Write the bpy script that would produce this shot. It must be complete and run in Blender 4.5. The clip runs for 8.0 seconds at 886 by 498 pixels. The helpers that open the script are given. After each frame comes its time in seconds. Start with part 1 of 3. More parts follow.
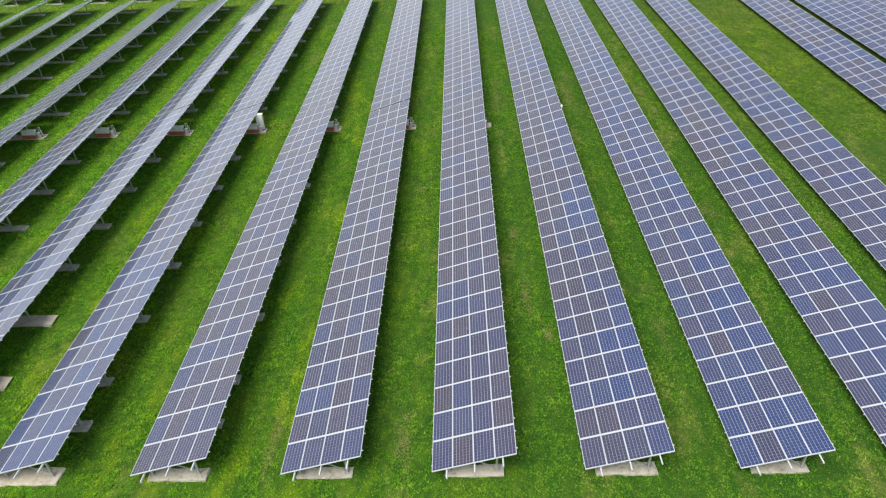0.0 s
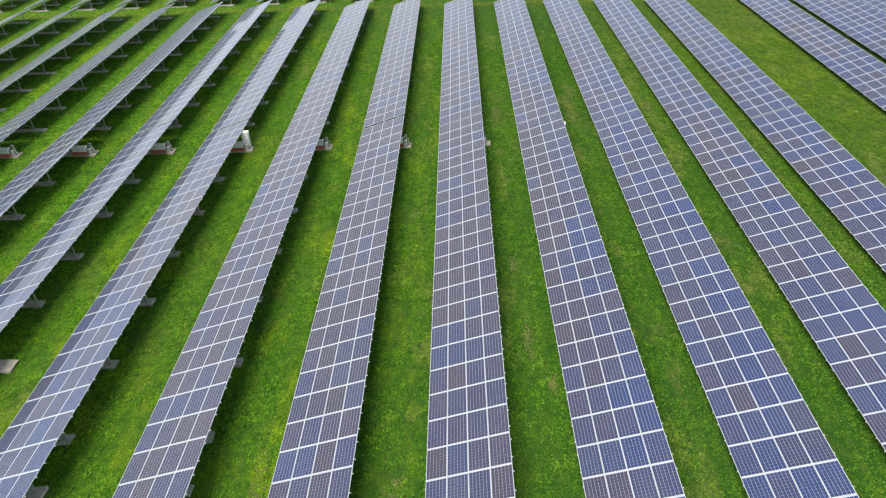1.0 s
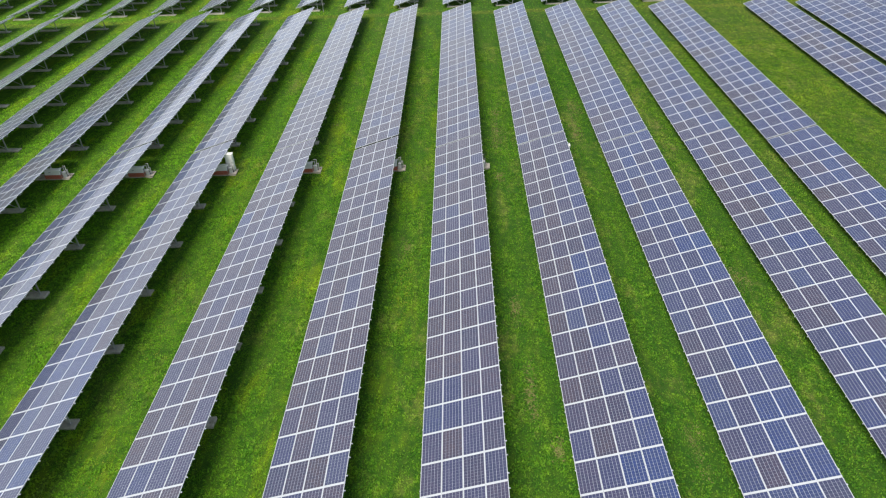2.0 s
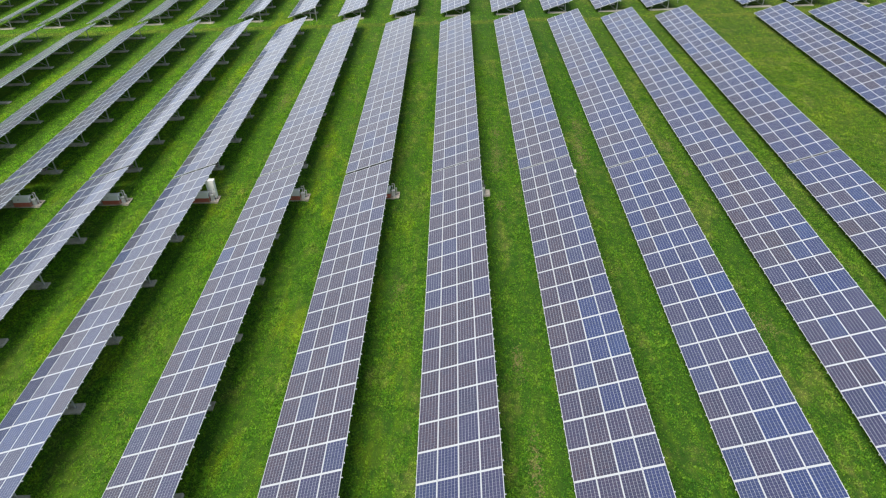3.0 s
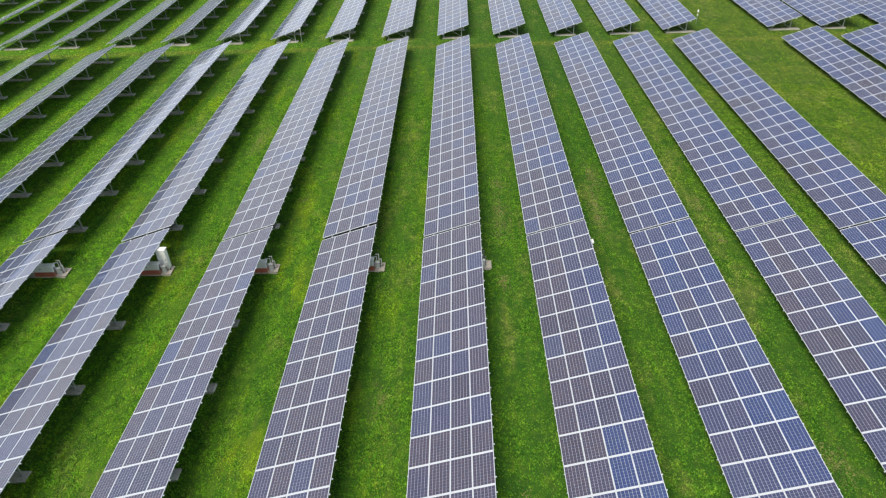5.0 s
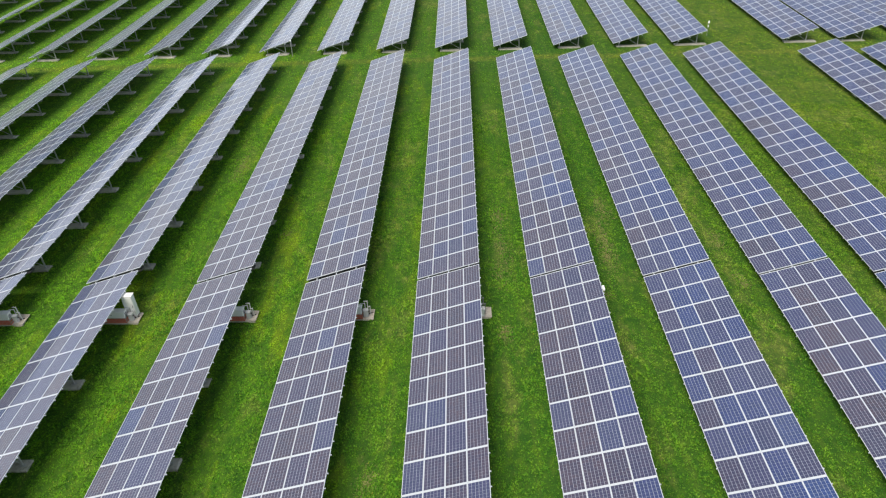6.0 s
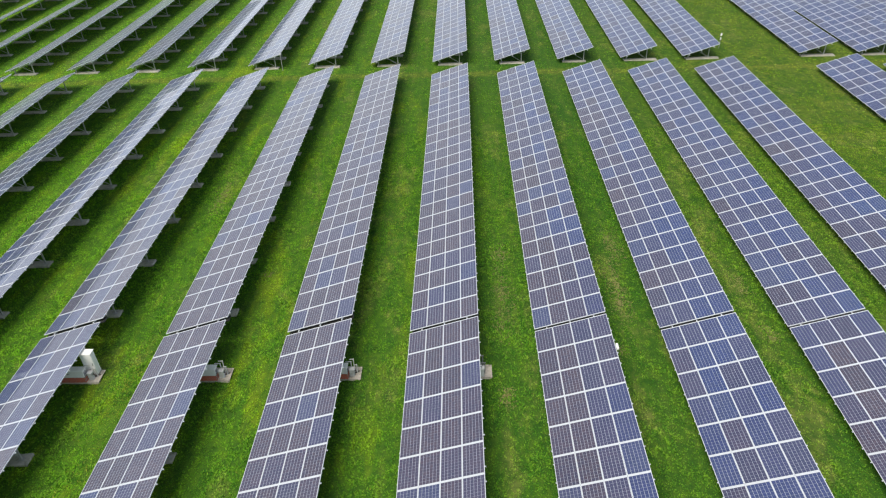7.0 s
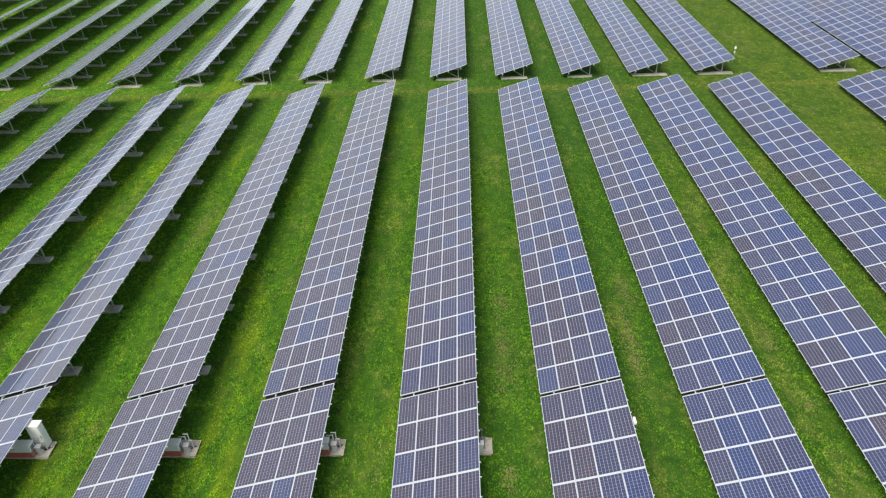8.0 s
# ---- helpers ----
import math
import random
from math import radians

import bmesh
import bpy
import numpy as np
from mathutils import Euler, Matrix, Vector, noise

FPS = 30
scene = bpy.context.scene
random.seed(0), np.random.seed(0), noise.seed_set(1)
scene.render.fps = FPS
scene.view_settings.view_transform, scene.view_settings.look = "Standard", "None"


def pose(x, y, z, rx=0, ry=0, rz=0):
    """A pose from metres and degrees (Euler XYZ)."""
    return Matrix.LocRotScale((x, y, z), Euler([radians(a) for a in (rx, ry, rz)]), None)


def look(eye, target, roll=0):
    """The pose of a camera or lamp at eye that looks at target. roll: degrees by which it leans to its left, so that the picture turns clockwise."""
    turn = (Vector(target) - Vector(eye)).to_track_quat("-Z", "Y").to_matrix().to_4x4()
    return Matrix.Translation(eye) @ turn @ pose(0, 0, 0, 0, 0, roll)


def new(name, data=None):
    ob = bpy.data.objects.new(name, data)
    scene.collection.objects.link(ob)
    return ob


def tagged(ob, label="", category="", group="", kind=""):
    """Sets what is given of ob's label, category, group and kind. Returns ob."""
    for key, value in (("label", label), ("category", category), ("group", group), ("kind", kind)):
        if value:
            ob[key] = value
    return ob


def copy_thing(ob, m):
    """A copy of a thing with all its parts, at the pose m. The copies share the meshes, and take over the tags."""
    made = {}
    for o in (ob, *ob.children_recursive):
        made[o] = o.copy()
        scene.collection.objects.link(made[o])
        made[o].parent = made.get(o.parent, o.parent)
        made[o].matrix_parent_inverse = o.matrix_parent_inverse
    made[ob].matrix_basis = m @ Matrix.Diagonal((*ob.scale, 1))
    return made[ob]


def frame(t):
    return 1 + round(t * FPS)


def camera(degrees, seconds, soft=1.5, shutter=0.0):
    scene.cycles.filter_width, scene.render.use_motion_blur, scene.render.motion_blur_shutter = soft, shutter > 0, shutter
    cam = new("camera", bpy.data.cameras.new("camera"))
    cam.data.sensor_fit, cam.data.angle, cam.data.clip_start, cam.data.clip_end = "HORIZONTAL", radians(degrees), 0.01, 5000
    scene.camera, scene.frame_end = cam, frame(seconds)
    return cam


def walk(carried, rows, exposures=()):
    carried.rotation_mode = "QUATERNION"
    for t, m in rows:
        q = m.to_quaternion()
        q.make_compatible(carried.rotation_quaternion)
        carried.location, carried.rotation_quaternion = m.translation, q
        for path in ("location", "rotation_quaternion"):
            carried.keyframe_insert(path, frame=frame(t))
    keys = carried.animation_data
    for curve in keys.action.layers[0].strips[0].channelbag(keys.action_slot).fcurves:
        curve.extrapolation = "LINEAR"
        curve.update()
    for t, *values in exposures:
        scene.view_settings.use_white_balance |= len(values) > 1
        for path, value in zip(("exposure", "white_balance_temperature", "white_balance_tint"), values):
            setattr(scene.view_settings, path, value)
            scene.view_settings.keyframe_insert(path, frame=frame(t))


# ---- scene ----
cam = camera(67.68, 8.0, soft=1.2)
ROWS = [
    (0.0, 1.565, -18.555, 26.139, 54.73, 1.86, 0.70),
    (0.5, 1.692, -16.619, 26.049, 54.74, 1.86, 0.70),
    (1.0, 1.811, -14.618, 25.986, 54.77, 1.86, 0.69),
    (1.5, 1.923, -12.533, 25.944, 54.80, 1.86, 0.68),
    (3.0, 2.233, -5.968, 25.871, 54.84, 1.86, 0.67),
    (3.5, 2.302, -3.705, 25.820, 54.90, 1.82, 0.71),
    (4.0, 2.380, -1.404, 25.756, 54.98, 1.76, 0.72),
    (4.5, 2.462, 0.945, 25.686, 55.03, 1.74, 0.74),
    (6.0, 2.791, 8.150, 25.541, 55.09, 1.72, 0.79),
    (6.5, 2.897, 10.554, 25.523, 55.11, 1.72, 0.83),
    (7.0, 3.016, 12.981, 25.497, 55.11, 1.71, 0.86),
    (7.5, 3.144, 15.428, 25.458, 55.11, 1.70, 0.89),
    (8.0, 3.255, 17.881, 25.413, 55.11, 1.71, 0.94),
]
walk(cam, [(t, pose(x, y, z, rx, ry, rz)) for t, x, y, z, rx, ry, rz in ROWS])
# -- world
SUN_UP, SUN_TURN = radians(60), radians(-140)   # sun behind thin cloud, from -x and -y
world = bpy.data.worlds.new("world")
scene.world = world
world.use_nodes = True
wt = world.node_tree
wt.nodes.clear()
sky = wt.nodes.new("ShaderNodeTexSky")
sky.sky_type = "NISHITA"
sky.sun_disc = False
sky.sun_elevation, sky.sun_rotation = SUN_UP, SUN_TURN
sky.air_density, sky.dust_density, sky.ozone_density = 1.0, 3.0, 1.6
haze = wt.nodes.new("ShaderNodeMixRGB")
# whiter towards the horizon on every side, as on a hazy day
up = wt.nodes.new("ShaderNodeSeparateXYZ")
wt.links.new(wt.nodes.new("ShaderNodeTexCoord").outputs["Generated"], up.inputs[0])
thick = wt.nodes.new("ShaderNodeMapRange")
thick.inputs[1].default_value, thick.inputs[2].default_value = 0.0, 0.6
thick.inputs[3].default_value, thick.inputs[4].default_value = 0.80, 0.12
wt.links.new(up.outputs[2], thick.inputs[0])
wt.links.new(thick.outputs[0], haze.inputs[0])
haze.inputs[2].default_value = (18.6, 20.2, 22.4, 1)
bg = wt.nodes.new("ShaderNodeBackground")
bg.inputs["Strength"].default_value = 0.060
wo = wt.nodes.new("ShaderNodeOutputWorld")
wt.links.new(sky.outputs[0], haze.inputs[1])
wt.links.new(haze.outputs[0], bg.inputs[0])
wt.links.new(bg.outputs[0], wo.inputs[0])
sun = new("sun", bpy.data.lights.new("sun", "SUN"))
sun.data.energy, sun.data.angle, sun.data.color = 3.95, radians(46), (1.0, 0.915, 0.755)
sun.matrix_world = look((60 * math.cos(SUN_UP) * math.sin(SUN_TURN), 60 * math.cos(SUN_UP) * math.cos(SUN_TURN), 60 * math.sin(SUN_UP)), (0, 0, 0))
scene.view_settings.exposure = 0.07

# -- plan: rows run along y, tables rise towards +x
PITCH, TILT = 6.938, radians(17.9)
PX, PY = 1.003, 1.6856            # panel steps across the slope and along the row
PANEL_W, PANEL_L = 0.994, 1.673
LOW = 0.57                       # height of a table's low edge
N_LONG, N_WIDE = 24, 4
SLOPE = PX * N_WIDE


# -- materials
def mat(name):
    m = bpy.data.materials.new(name)
    m.use_nodes = True
    return m, m.node_tree.nodes, m.node_tree.links, m.node_tree.nodes["Principled BSDF"]


class Net:
    """Short spelling for node sums."""

    def __init__(self, m):
        self.n, self.l = m.node_tree.nodes, m.node_tree.links

    def put(self, socket, value):
        if isinstance(value, bpy.types.NodeSocket):
            self.l.new(value, socket)
        else:
            socket.default_value = value

    def math(self, op, a, b=0.0, c=0.0):
        k = self.n.new("ShaderNodeMath")
        k.operation = op
        for s, value in zip(k.inputs, (a, b, c)):
            self.put(s, value)
        return k.outputs[0]

    def mix(self, fac, a, b, kind="MIX"):
        k = self.n.new("ShaderNodeMixRGB")
        k.blend_type = kind
        for s, value in zip(k.inputs, (fac, a, b)):
            self.put(s, value if not isinstance(value, tuple) or len(value) == 4 else (*value, 1))
        return k.outputs[0]

    def noise(self, vec, scale, detail=3.0, rough=0.55):
        k = self.n.new("ShaderNodeTexNoise")
        self.l.new(vec, k.inputs["Vector"])
        k.inputs["Scale"].default_value, k.inputs["Detail"].default_value = scale, detail
        k.inputs["Roughness"].default_value = rough
        return k.outputs[0]

    def ramp(self, fac, lo, hi):
        k = self.n.new("ShaderNodeMapRange")
        k.inputs[1].default_value, k.inputs[2].default_value = lo, hi
        self.put(k.inputs[0], fac)
        return k.outputs[0]

    def coord(self, which):
        return self.n.new("ShaderNodeTexCoord").outputs[which]

    def place(self):
        return self.n.new("ShaderNodeNewGeometry").outputs["Position"]

    def split(self, vec):
        k = self.n.new("ShaderNodeSeparateXYZ")
        self.l.new(vec, k.inputs[0])
        return k.outputs

    def join(self, x, y, z):
        k = self.n.new("ShaderNodeCombineXYZ")
        for s, value in zip(k.inputs, (x, y, z)):
            self.put(s, value)
        return k.outputs[0]

    def white(self, vec):
        k = self.n.new("ShaderNodeTexWhiteNoise")
        self.l.new(vec, k.inputs["Vector"])
        return k.outputs[0]

    def bump(self, bsdf, height, strength, distance):
        k = self.n.new("ShaderNodeBump")
        k.inputs["Strength"].default_value, k.inputs["Distance"].default_value = strength, distance
        self.l.new(height, k.inputs["Height"])
        self.l.new(k.outputs[0], bsdf.inputs["Normal"])


def plain(name, colour, rough, metal=0.0, grain=0.12, scale=6.0, bump=0.0):
    m, n, l, b = mat(name)
    net = Net(m)
    pos = net.place()
    f = net.noise(pos, scale, 4)
    f2 = net.noise(pos, scale * 9, 2)
    c = net.mix(net.math("MULTIPLY", f, grain * 2), colour, tuple(k * 0.55 for k in colour))
    c = net.mix(net.math("MULTIPLY", f2, grain), c, tuple(min(1, k * 1.3) for k in colour))
    l.new(c, b.inputs["Base Color"])
    l.new(net.math("MULTIPLY_ADD", f, 0.2, rough - 0.1), b.inputs["Roughness"])
    b.inputs["Metallic"].default_value = metal
    if bump:
        net.bump(b, net.math("ADD", f2, f), bump, 0.01)
    return m


def make_cells():
    """Blue polycrystalline cells under glass, six by ten, on a white backsheet."""
    m, n, l, b = mat("solar_cells")
    net = Net(m)
    x, y, z = net.split(net.coord("Object"))
    info = n.new("ShaderNodeObjectInfo")
    rnd, spot = info.outputs["Random"], info.outputs["Location"]
    u = net.math("DIVIDE", net.math("ADD", x, 0.4722), 0.1574)
    v = net.math("DIVIDE", net.math("ADD", y, 0.787), 0.1574)
    du = net.math("ABSOLUTE", net.math("SUBTRACT", net.math("FRACT", u), 0.5))
    dv = net.math("ABSOLUTE", net.math("SUBTRACT", net.math("FRACT", v), 0.5))
    gap_u = net.ramp(du, 0.448, 0.462)
    gap_v = net.ramp(dv, 0.462, 0.476)
    # three busbars in each cell
    t3 = net.math("FRACT", net.math("MULTIPLY_ADD", u, 3.0, 0.0))
    bus = net.ramp(net.math("ABSOLUTE", net.math("SUBTRACT", t3, 0.5)), 0.035, 0.015)
    outside = net.math("MAXIMUM", net.math("GREATER_THAN", net.math("ABSOLUTE", x), 0.4722),
                       net.math("GREATER_THAN", net.math("ABSOLUTE", y), 0.787))
    cell = net.join(net.math("FLOOR", u), net.math("FLOOR", v), net.math("MULTIPLY", rnd, 977.0))
    w = net.white(cell)
    grain = n.new("ShaderNodeTexVoronoi")
    grain.inputs["Scale"].default_value = 40.0
    l.new(net.coord("Object"), grain.inputs["Vector"])
    flake = net.split(grain.outputs["Color"])[0]
    # batches and single panels differ in tone; wide patches also hold painted sky reflection
    batch_sky = net.noise(spot, 0.11, 2)
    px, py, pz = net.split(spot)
    # reflected zenith blue is put into the colour towards +x; -x side bluer too
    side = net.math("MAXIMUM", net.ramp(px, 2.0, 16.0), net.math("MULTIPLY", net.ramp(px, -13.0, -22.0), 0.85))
    hue = net.math("MULTIPLY_ADD", batch_sky, 1.7, net.math("MULTIPLY_ADD", rnd, 0.70, -1.20))
    # bluer at both ends of the field, the far one imitating reflected sky, browner between, and bluer high courses from
    # the second row on
    ends = net.math("MAXIMUM", net.ramp(py, 18.0, 4.0), net.ramp(py, 58.0, 76.0))
    hue = net.math("MULTIPLY_ADD", ends, 0.32, hue)
    high = net.math("SUBTRACT", net.math("GREATER_THAN", net.math("FRACT", net.math("DIVIDE", px, PITCH)), 0.275), 0.5)
    hue = net.math("MULTIPLY_ADD", net.math("MULTIPLY", high, net.ramp(px, 4.0, 7.0)), 0.34, hue)
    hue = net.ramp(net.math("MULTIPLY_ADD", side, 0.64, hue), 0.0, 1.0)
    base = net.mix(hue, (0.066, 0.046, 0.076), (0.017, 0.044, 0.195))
    pale = net.math("GREATER_THAN", net.white(net.join(rnd, 5.3, 1.9)), 0.88)
    base = net.mix(net.math("MULTIPLY", pale, 0.35), base, (0.022, 0.075, 0.26))
    brown = net.math("GREATER_THAN", net.white(net.join(rnd, 3.1, 7.7)), 0.86)
    base = net.mix(net.math("MULTIPLY", brown, 0.5), base, (0.046, 0.032, 0.050))
    base = net.mix(net.math("MULTIPLY", w, 0.4), base, (0.012, 0.030, 0.090))
    base = net.mix(net.math("MULTIPLY", flake, 0.3), base, (0.036, 0.048, 0.130))
    base = net.mix(net.math("MULTIPLY", bus, 0.16), base, (0.42, 0.46, 0.56))
    lines = net.math("MAXIMUM", net.math("MAXIMUM", gap_u, net.math("MULTIPLY", gap_v, 0.6)), outside)
    base = net.mix(lines, base, (0.38, 0.42, 0.50))
    # thin dust film, heavier in streaks
    pos = net.place()
    dust = net.math("MULTIPLY", net.ramp(net.noise(pos, 0.35, 4), 0.35, 0.75), 0.035)
    base = net.mix(dust, base, (0.42, 0.40, 0.38))
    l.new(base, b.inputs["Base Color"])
    b.inputs["Roughness"].default_value = 0.4
    b.inputs["Specular IOR Level"].default_value = 0.45
    b.inputs["Coat Weight"].default_value = 1.0
    b.inputs["Coat IOR"].default_value = 1.6
    # dust on the glass shows at a slant
    b.inputs["Sheen Weight"].default_value = 0.6
    b.inputs["Sheen Roughness"].default_value = 0.22
    l.new(net.math("MULTIPLY_ADD", net.noise(pos, 1.3, 3), 0.05, 0.02), b.inputs["Coat Roughness"])
    return m


def make_grass(name, blades):
    m, n, l, b = mat(name)
    net = Net(m)
    pos = net.place()
    x, y, z = net.split(pos)
    big = net.noise(pos, 0.11, 4)
    strip = net.noise(net.join(net.math("MULTIPLY", x, 0.9), net.math("MULTIPLY", y, 0.10), 0.0), 1.0, 4)
    mid = net.noise(pos, 0.9, 5, 0.65)
    fine = net.noise(pos, 20.0, 4, 0.6)
    c = net.mix(net.ramp(big, 0.38, 0.62), (0.026, 0.112, 0.012), (0.064, 0.165, 0.010))
    c = net.mix(net.math("MULTIPLY", net.ramp(mid, 0.40, 0.72), 0.6), c, (0.084, 0.190, 0.012))
    c = net.mix(net.math("MULTIPLY", net.ramp(strip, 0.52, 0.72), 0.45), c, (0.140, 0.200, 0.020))
    # backlit glow painted into the sward: brighter, yellower towards -x, deeper green towards +x
    backlit = net.ramp(net.math("MULTIPLY_ADD", big, 26.0, x), 14.0, -26.0)
    c = net.mix(net.math("MULTIPLY", backlit, 0.82), c, (0.138, 0.318, 0.017))
    deep = net.ramp(net.math("MULTIPLY_ADD", mid, 6.0, x), 1.0, 18.0)
    c = net.mix(net.math("MULTIPLY", deep, 0.82), c, (0.026, 0.100, 0.013))
    olive = net.math("MULTIPLY", net.ramp(net.math("MULTIPLY_ADD", big, 34.0, x), 28.0, 56.0), net.ramp(y, 6.0, 60.0))
    c = net.mix(net.math("MULTIPLY", olive, 0.75), c, (0.150, 0.185, 0.020))
    patchy = net.noise(net.join(x, net.math("MULTIPLY", y, 0.55), 1.7), 0.38, 4, 0.6)
    c = net.mix(net.math("MULTIPLY", net.math("MULTIPLY", olive, net.ramp(patchy, 0.50, 0.66)), 0.6), c, (0.215, 0.225, 0.045))
    c = net.mix(net.math("MULTIPLY", net.math("MULTIPLY", olive, net.ramp(patchy, 0.48, 0.34)), 0.6), c, (0.060, 0.120, 0.014))
    # worn cross path between the two fields of tables
    wob = net.math("MULTIPLY_ADD", net.noise(net.join(net.math("MULTIPLY", x, 0.12), 0.0, 0.0), 1.0, 3), 1.6, 81.9)
    off = net.math("ABSOLUTE", net.math("SUBTRACT", y, wob))
    path = net.ramp(off, 1.1, 0.4)
    c = net.mix(net.math("MULTIPLY", path, net.math("MULTIPLY_ADD", mid, 0.9, 0.15)), c, (0.245, 0.230, 0.050))
    # faint wheel tracks of the mower between the tables
    gone = net.math("MULTIPLY", net.math("FRACT", net.math("DIVIDE", x, PITCH)), PITCH)
    wheel = net.math("MINIMUM", net.math("ABSOLUTE", net.math("SUBTRACT", gone, 4.95)), net.math("ABSOLUTE", net.math("SUBTRACT", gone, 6.05)))
    worn = net.ramp(net.noise(net.join(x, net.math("MULTIPLY", y, 0.3), 6.0), 0.5, 5, 0.7), 0.46, 0.68)
    c = net.mix(net.math("MULTIPLY", net.math("MULTIPLY", net.ramp(wheel, 0.28, 0.05), worn), 0.5), c, (0.200, 0.230, 0.060))
    # bare and straw-coloured spots
    spot = net.ramp(net.noise(net.join(net.math("MULTIPLY", x, 1.0), net.math("MULTIPLY", y, 0.45), 4.0), 0.42, 6, 0.75), 0.53, 0.64)
    c = net.mix(net.math("MULTIPLY", net.math("MULTIPLY", spot, net.math("MULTIPLY_ADD", backlit, -0.55, 1.0)), 0.62), c, (0.270, 0.255, 0.100))
    streak = net.ramp(net.noise(net.join(net.math("MULTIPLY", x, 2.4), net.math("MULTIPLY", y, 0.5), 9.0), 1.0, 6, 0.75), 0.52, 0.66)
    c = net.mix(net.math("MULTIPLY", streak, 0.32), c, (0.200, 0.260, 0.040))
    fleck = net.ramp(net.noise(pos, 13.0, 4, 0.7), 0.46, 0.70)
    c = net.mix(net.math("MULTIPLY", fleck, 0.5), c, (0.180, 0.320, 0.022))
    clump = net.ramp(net.noise(pos, 2.3, 4, 0.6), 0.58, 0.32)
    c = net.mix(net.math("MULTIPLY", clump, 0.70), c, (0.014, 0.075, 0.010))
    tuft = net.ramp(net.noise(net.join(x, net.math("MULTIPLY", y, 0.7), 3.3), 1.15, 5, 0.7), 0.54, 0.38)
    c = net.mix(net.math("MULTIPLY", tuft, 0.55), c, (0.018, 0.082, 0.010))
    crest = net.ramp(net.noise(net.join(x, net.math("MULTIPLY", y, 0.8), 7.1), 1.7, 5, 0.7), 0.52, 0.66)
    c = net.mix(net.math("MULTIPLY", crest, 0.42), c, (0.150, 0.270, 0.018))
    # swards of yellow buttercup
    gold = net.ramp(net.noise(net.join(net.math("MULTIPLY", x, 0.55), net.math("MULTIPLY", y, 0.16), 2.5), 1.0, 5, 0.7), 0.53, 0.66)
    c = net.mix(net.math("MULTIPLY", gold, net.math("MULTIPLY", net.ramp(x, 8.0, -8.0), 0.55)), c, (0.250, 0.330, 0.014))
    if blades:
        r = n.new("ShaderNodeNewGeometry").outputs["Random Per Island"]
        c = net.mix(net.math("MULTIPLY", net.ramp(r, 0.5, 0.0), 0.55), c, (0.022, 0.085, 0.012))
        c = net.mix(net.math("MULTIPLY", net.ramp(r, 0.75, 1.0), 0.6), c, (0.190, 0.310, 0.040))
    else:
        c = net.mix(net.math("MULTIPLY", net.ramp(fine, 0.60, 0.34), 0.35), c, (0.028, 0.102, 0.008))
        net.bump(b, net.math("ADD", fine, mid), 0.25, 0.04)
        c = net.mix(1.0, c, (0.78, 0.80, 0.80), "MULTIPLY")
    # dry stalks all through the sward
    c = net.mix(0.025, c, (0.25, 0.23, 0.15))
    c = net.mix(1.0, c, (0.95, 1.0, 0.76), "MULTIPLY")
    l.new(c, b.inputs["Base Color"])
    if blades:
        c = net.mix(1.0, c, (2.35, 2.35, 2.2), "MULTIPLY")
        l.new(c, b.inputs["Base Color"])
        thin = n.new("ShaderNodeBsdfTranslucent")
        l.new(c, thin.inputs[0])
        both = n.new("ShaderNodeMixShader")
        both.inputs[0].default_value = 0.42
        l.new(b.outputs[0], both.inputs[1])
        l.new(thin.outputs[0], both.inputs[2])
        l.new(both.outputs[0], n["Material Output"].inputs["Surface"])
    b.inputs["Roughness"].default_value = 0.85
    b.inputs["Specular IOR Level"].default_value = 0.15
    return m


def make_concrete(name, colour, dirt=1.0):
    """Cast concrete with damp stains and moss."""
    m, n, l, b = mat(name)
    net = Net(m)
    pos = net.place()
    stain = net.ramp(net.noise(pos, 1.7, 5, 0.7), 0.42, 0.68)
    moss = net.ramp(net.noise(pos, 3.1, 6, 0.75), 0.52, 0.66)
    fine = net.noise(pos, 26.0, 4, 0.7)
    c = net.mix(net.math("MULTIPLY", stain, 0.6 * dirt), colour, tuple(0.42 * k for k in colour))
    c = net.mix(net.math("MULTIPLY", moss, 0.65 * dirt), c, (0.085, 0.105, 0.035))
    c = net.mix(net.math("MULTIPLY", net.ramp(fine, 0.55, 0.75), 0.5), c, tuple(0.6 * k for k in colour))
    l.new(c, b.inputs["Base Color"])
    b.inputs["Roughness"].default_value = 0.92
    net.bump(b, net.math("ADD", fine, stain), 0.5, 0.012)
    return m


M_CELLS = make_cells()
M_FRAME = plain("aluminium_frame", (0.64, 0.69, 0.77), 0.42, 0.15, 0.08, 3.0)
M_BACK = plain("white_backsheet", (0.80, 0.81, 0.82), 0.6)
M_STEEL = plain("galvanised_steel", (0.46, 0.47, 0.47), 0.5, 0.3, 0.3, 5.0)
M_CONC = make_concrete("weathered_concrete", (0.54, 0.52, 0.47), 0.9)
M_PALE = make_concrete("pale_concrete", (0.60, 0.55, 0.48), 0.8)
M_WHITE = plain("white_enamel", (0.92, 0.93, 0.93), 0.4, 0.0, 0.15, 3.0)
M_RED = plain("red_brown_brick", (0.62, 0.15, 0.09), 0.85, 0.0, 0.35, 5.0, 0.4)
M_MORTAR = plain("mortar", (0.38, 0.35, 0.31), 0.9)
M_GREY = plain("grey_plastic", (0.20, 0.21, 0.22), 0.5)
M_PIPE = plain("pale_grey_pipe", (0.60, 0.61, 0.62), 0.45)
M_DARK = plain("cable_and_gap_dark", (0.02, 0.02, 0.022), 0.5)
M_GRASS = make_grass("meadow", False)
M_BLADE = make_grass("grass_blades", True)
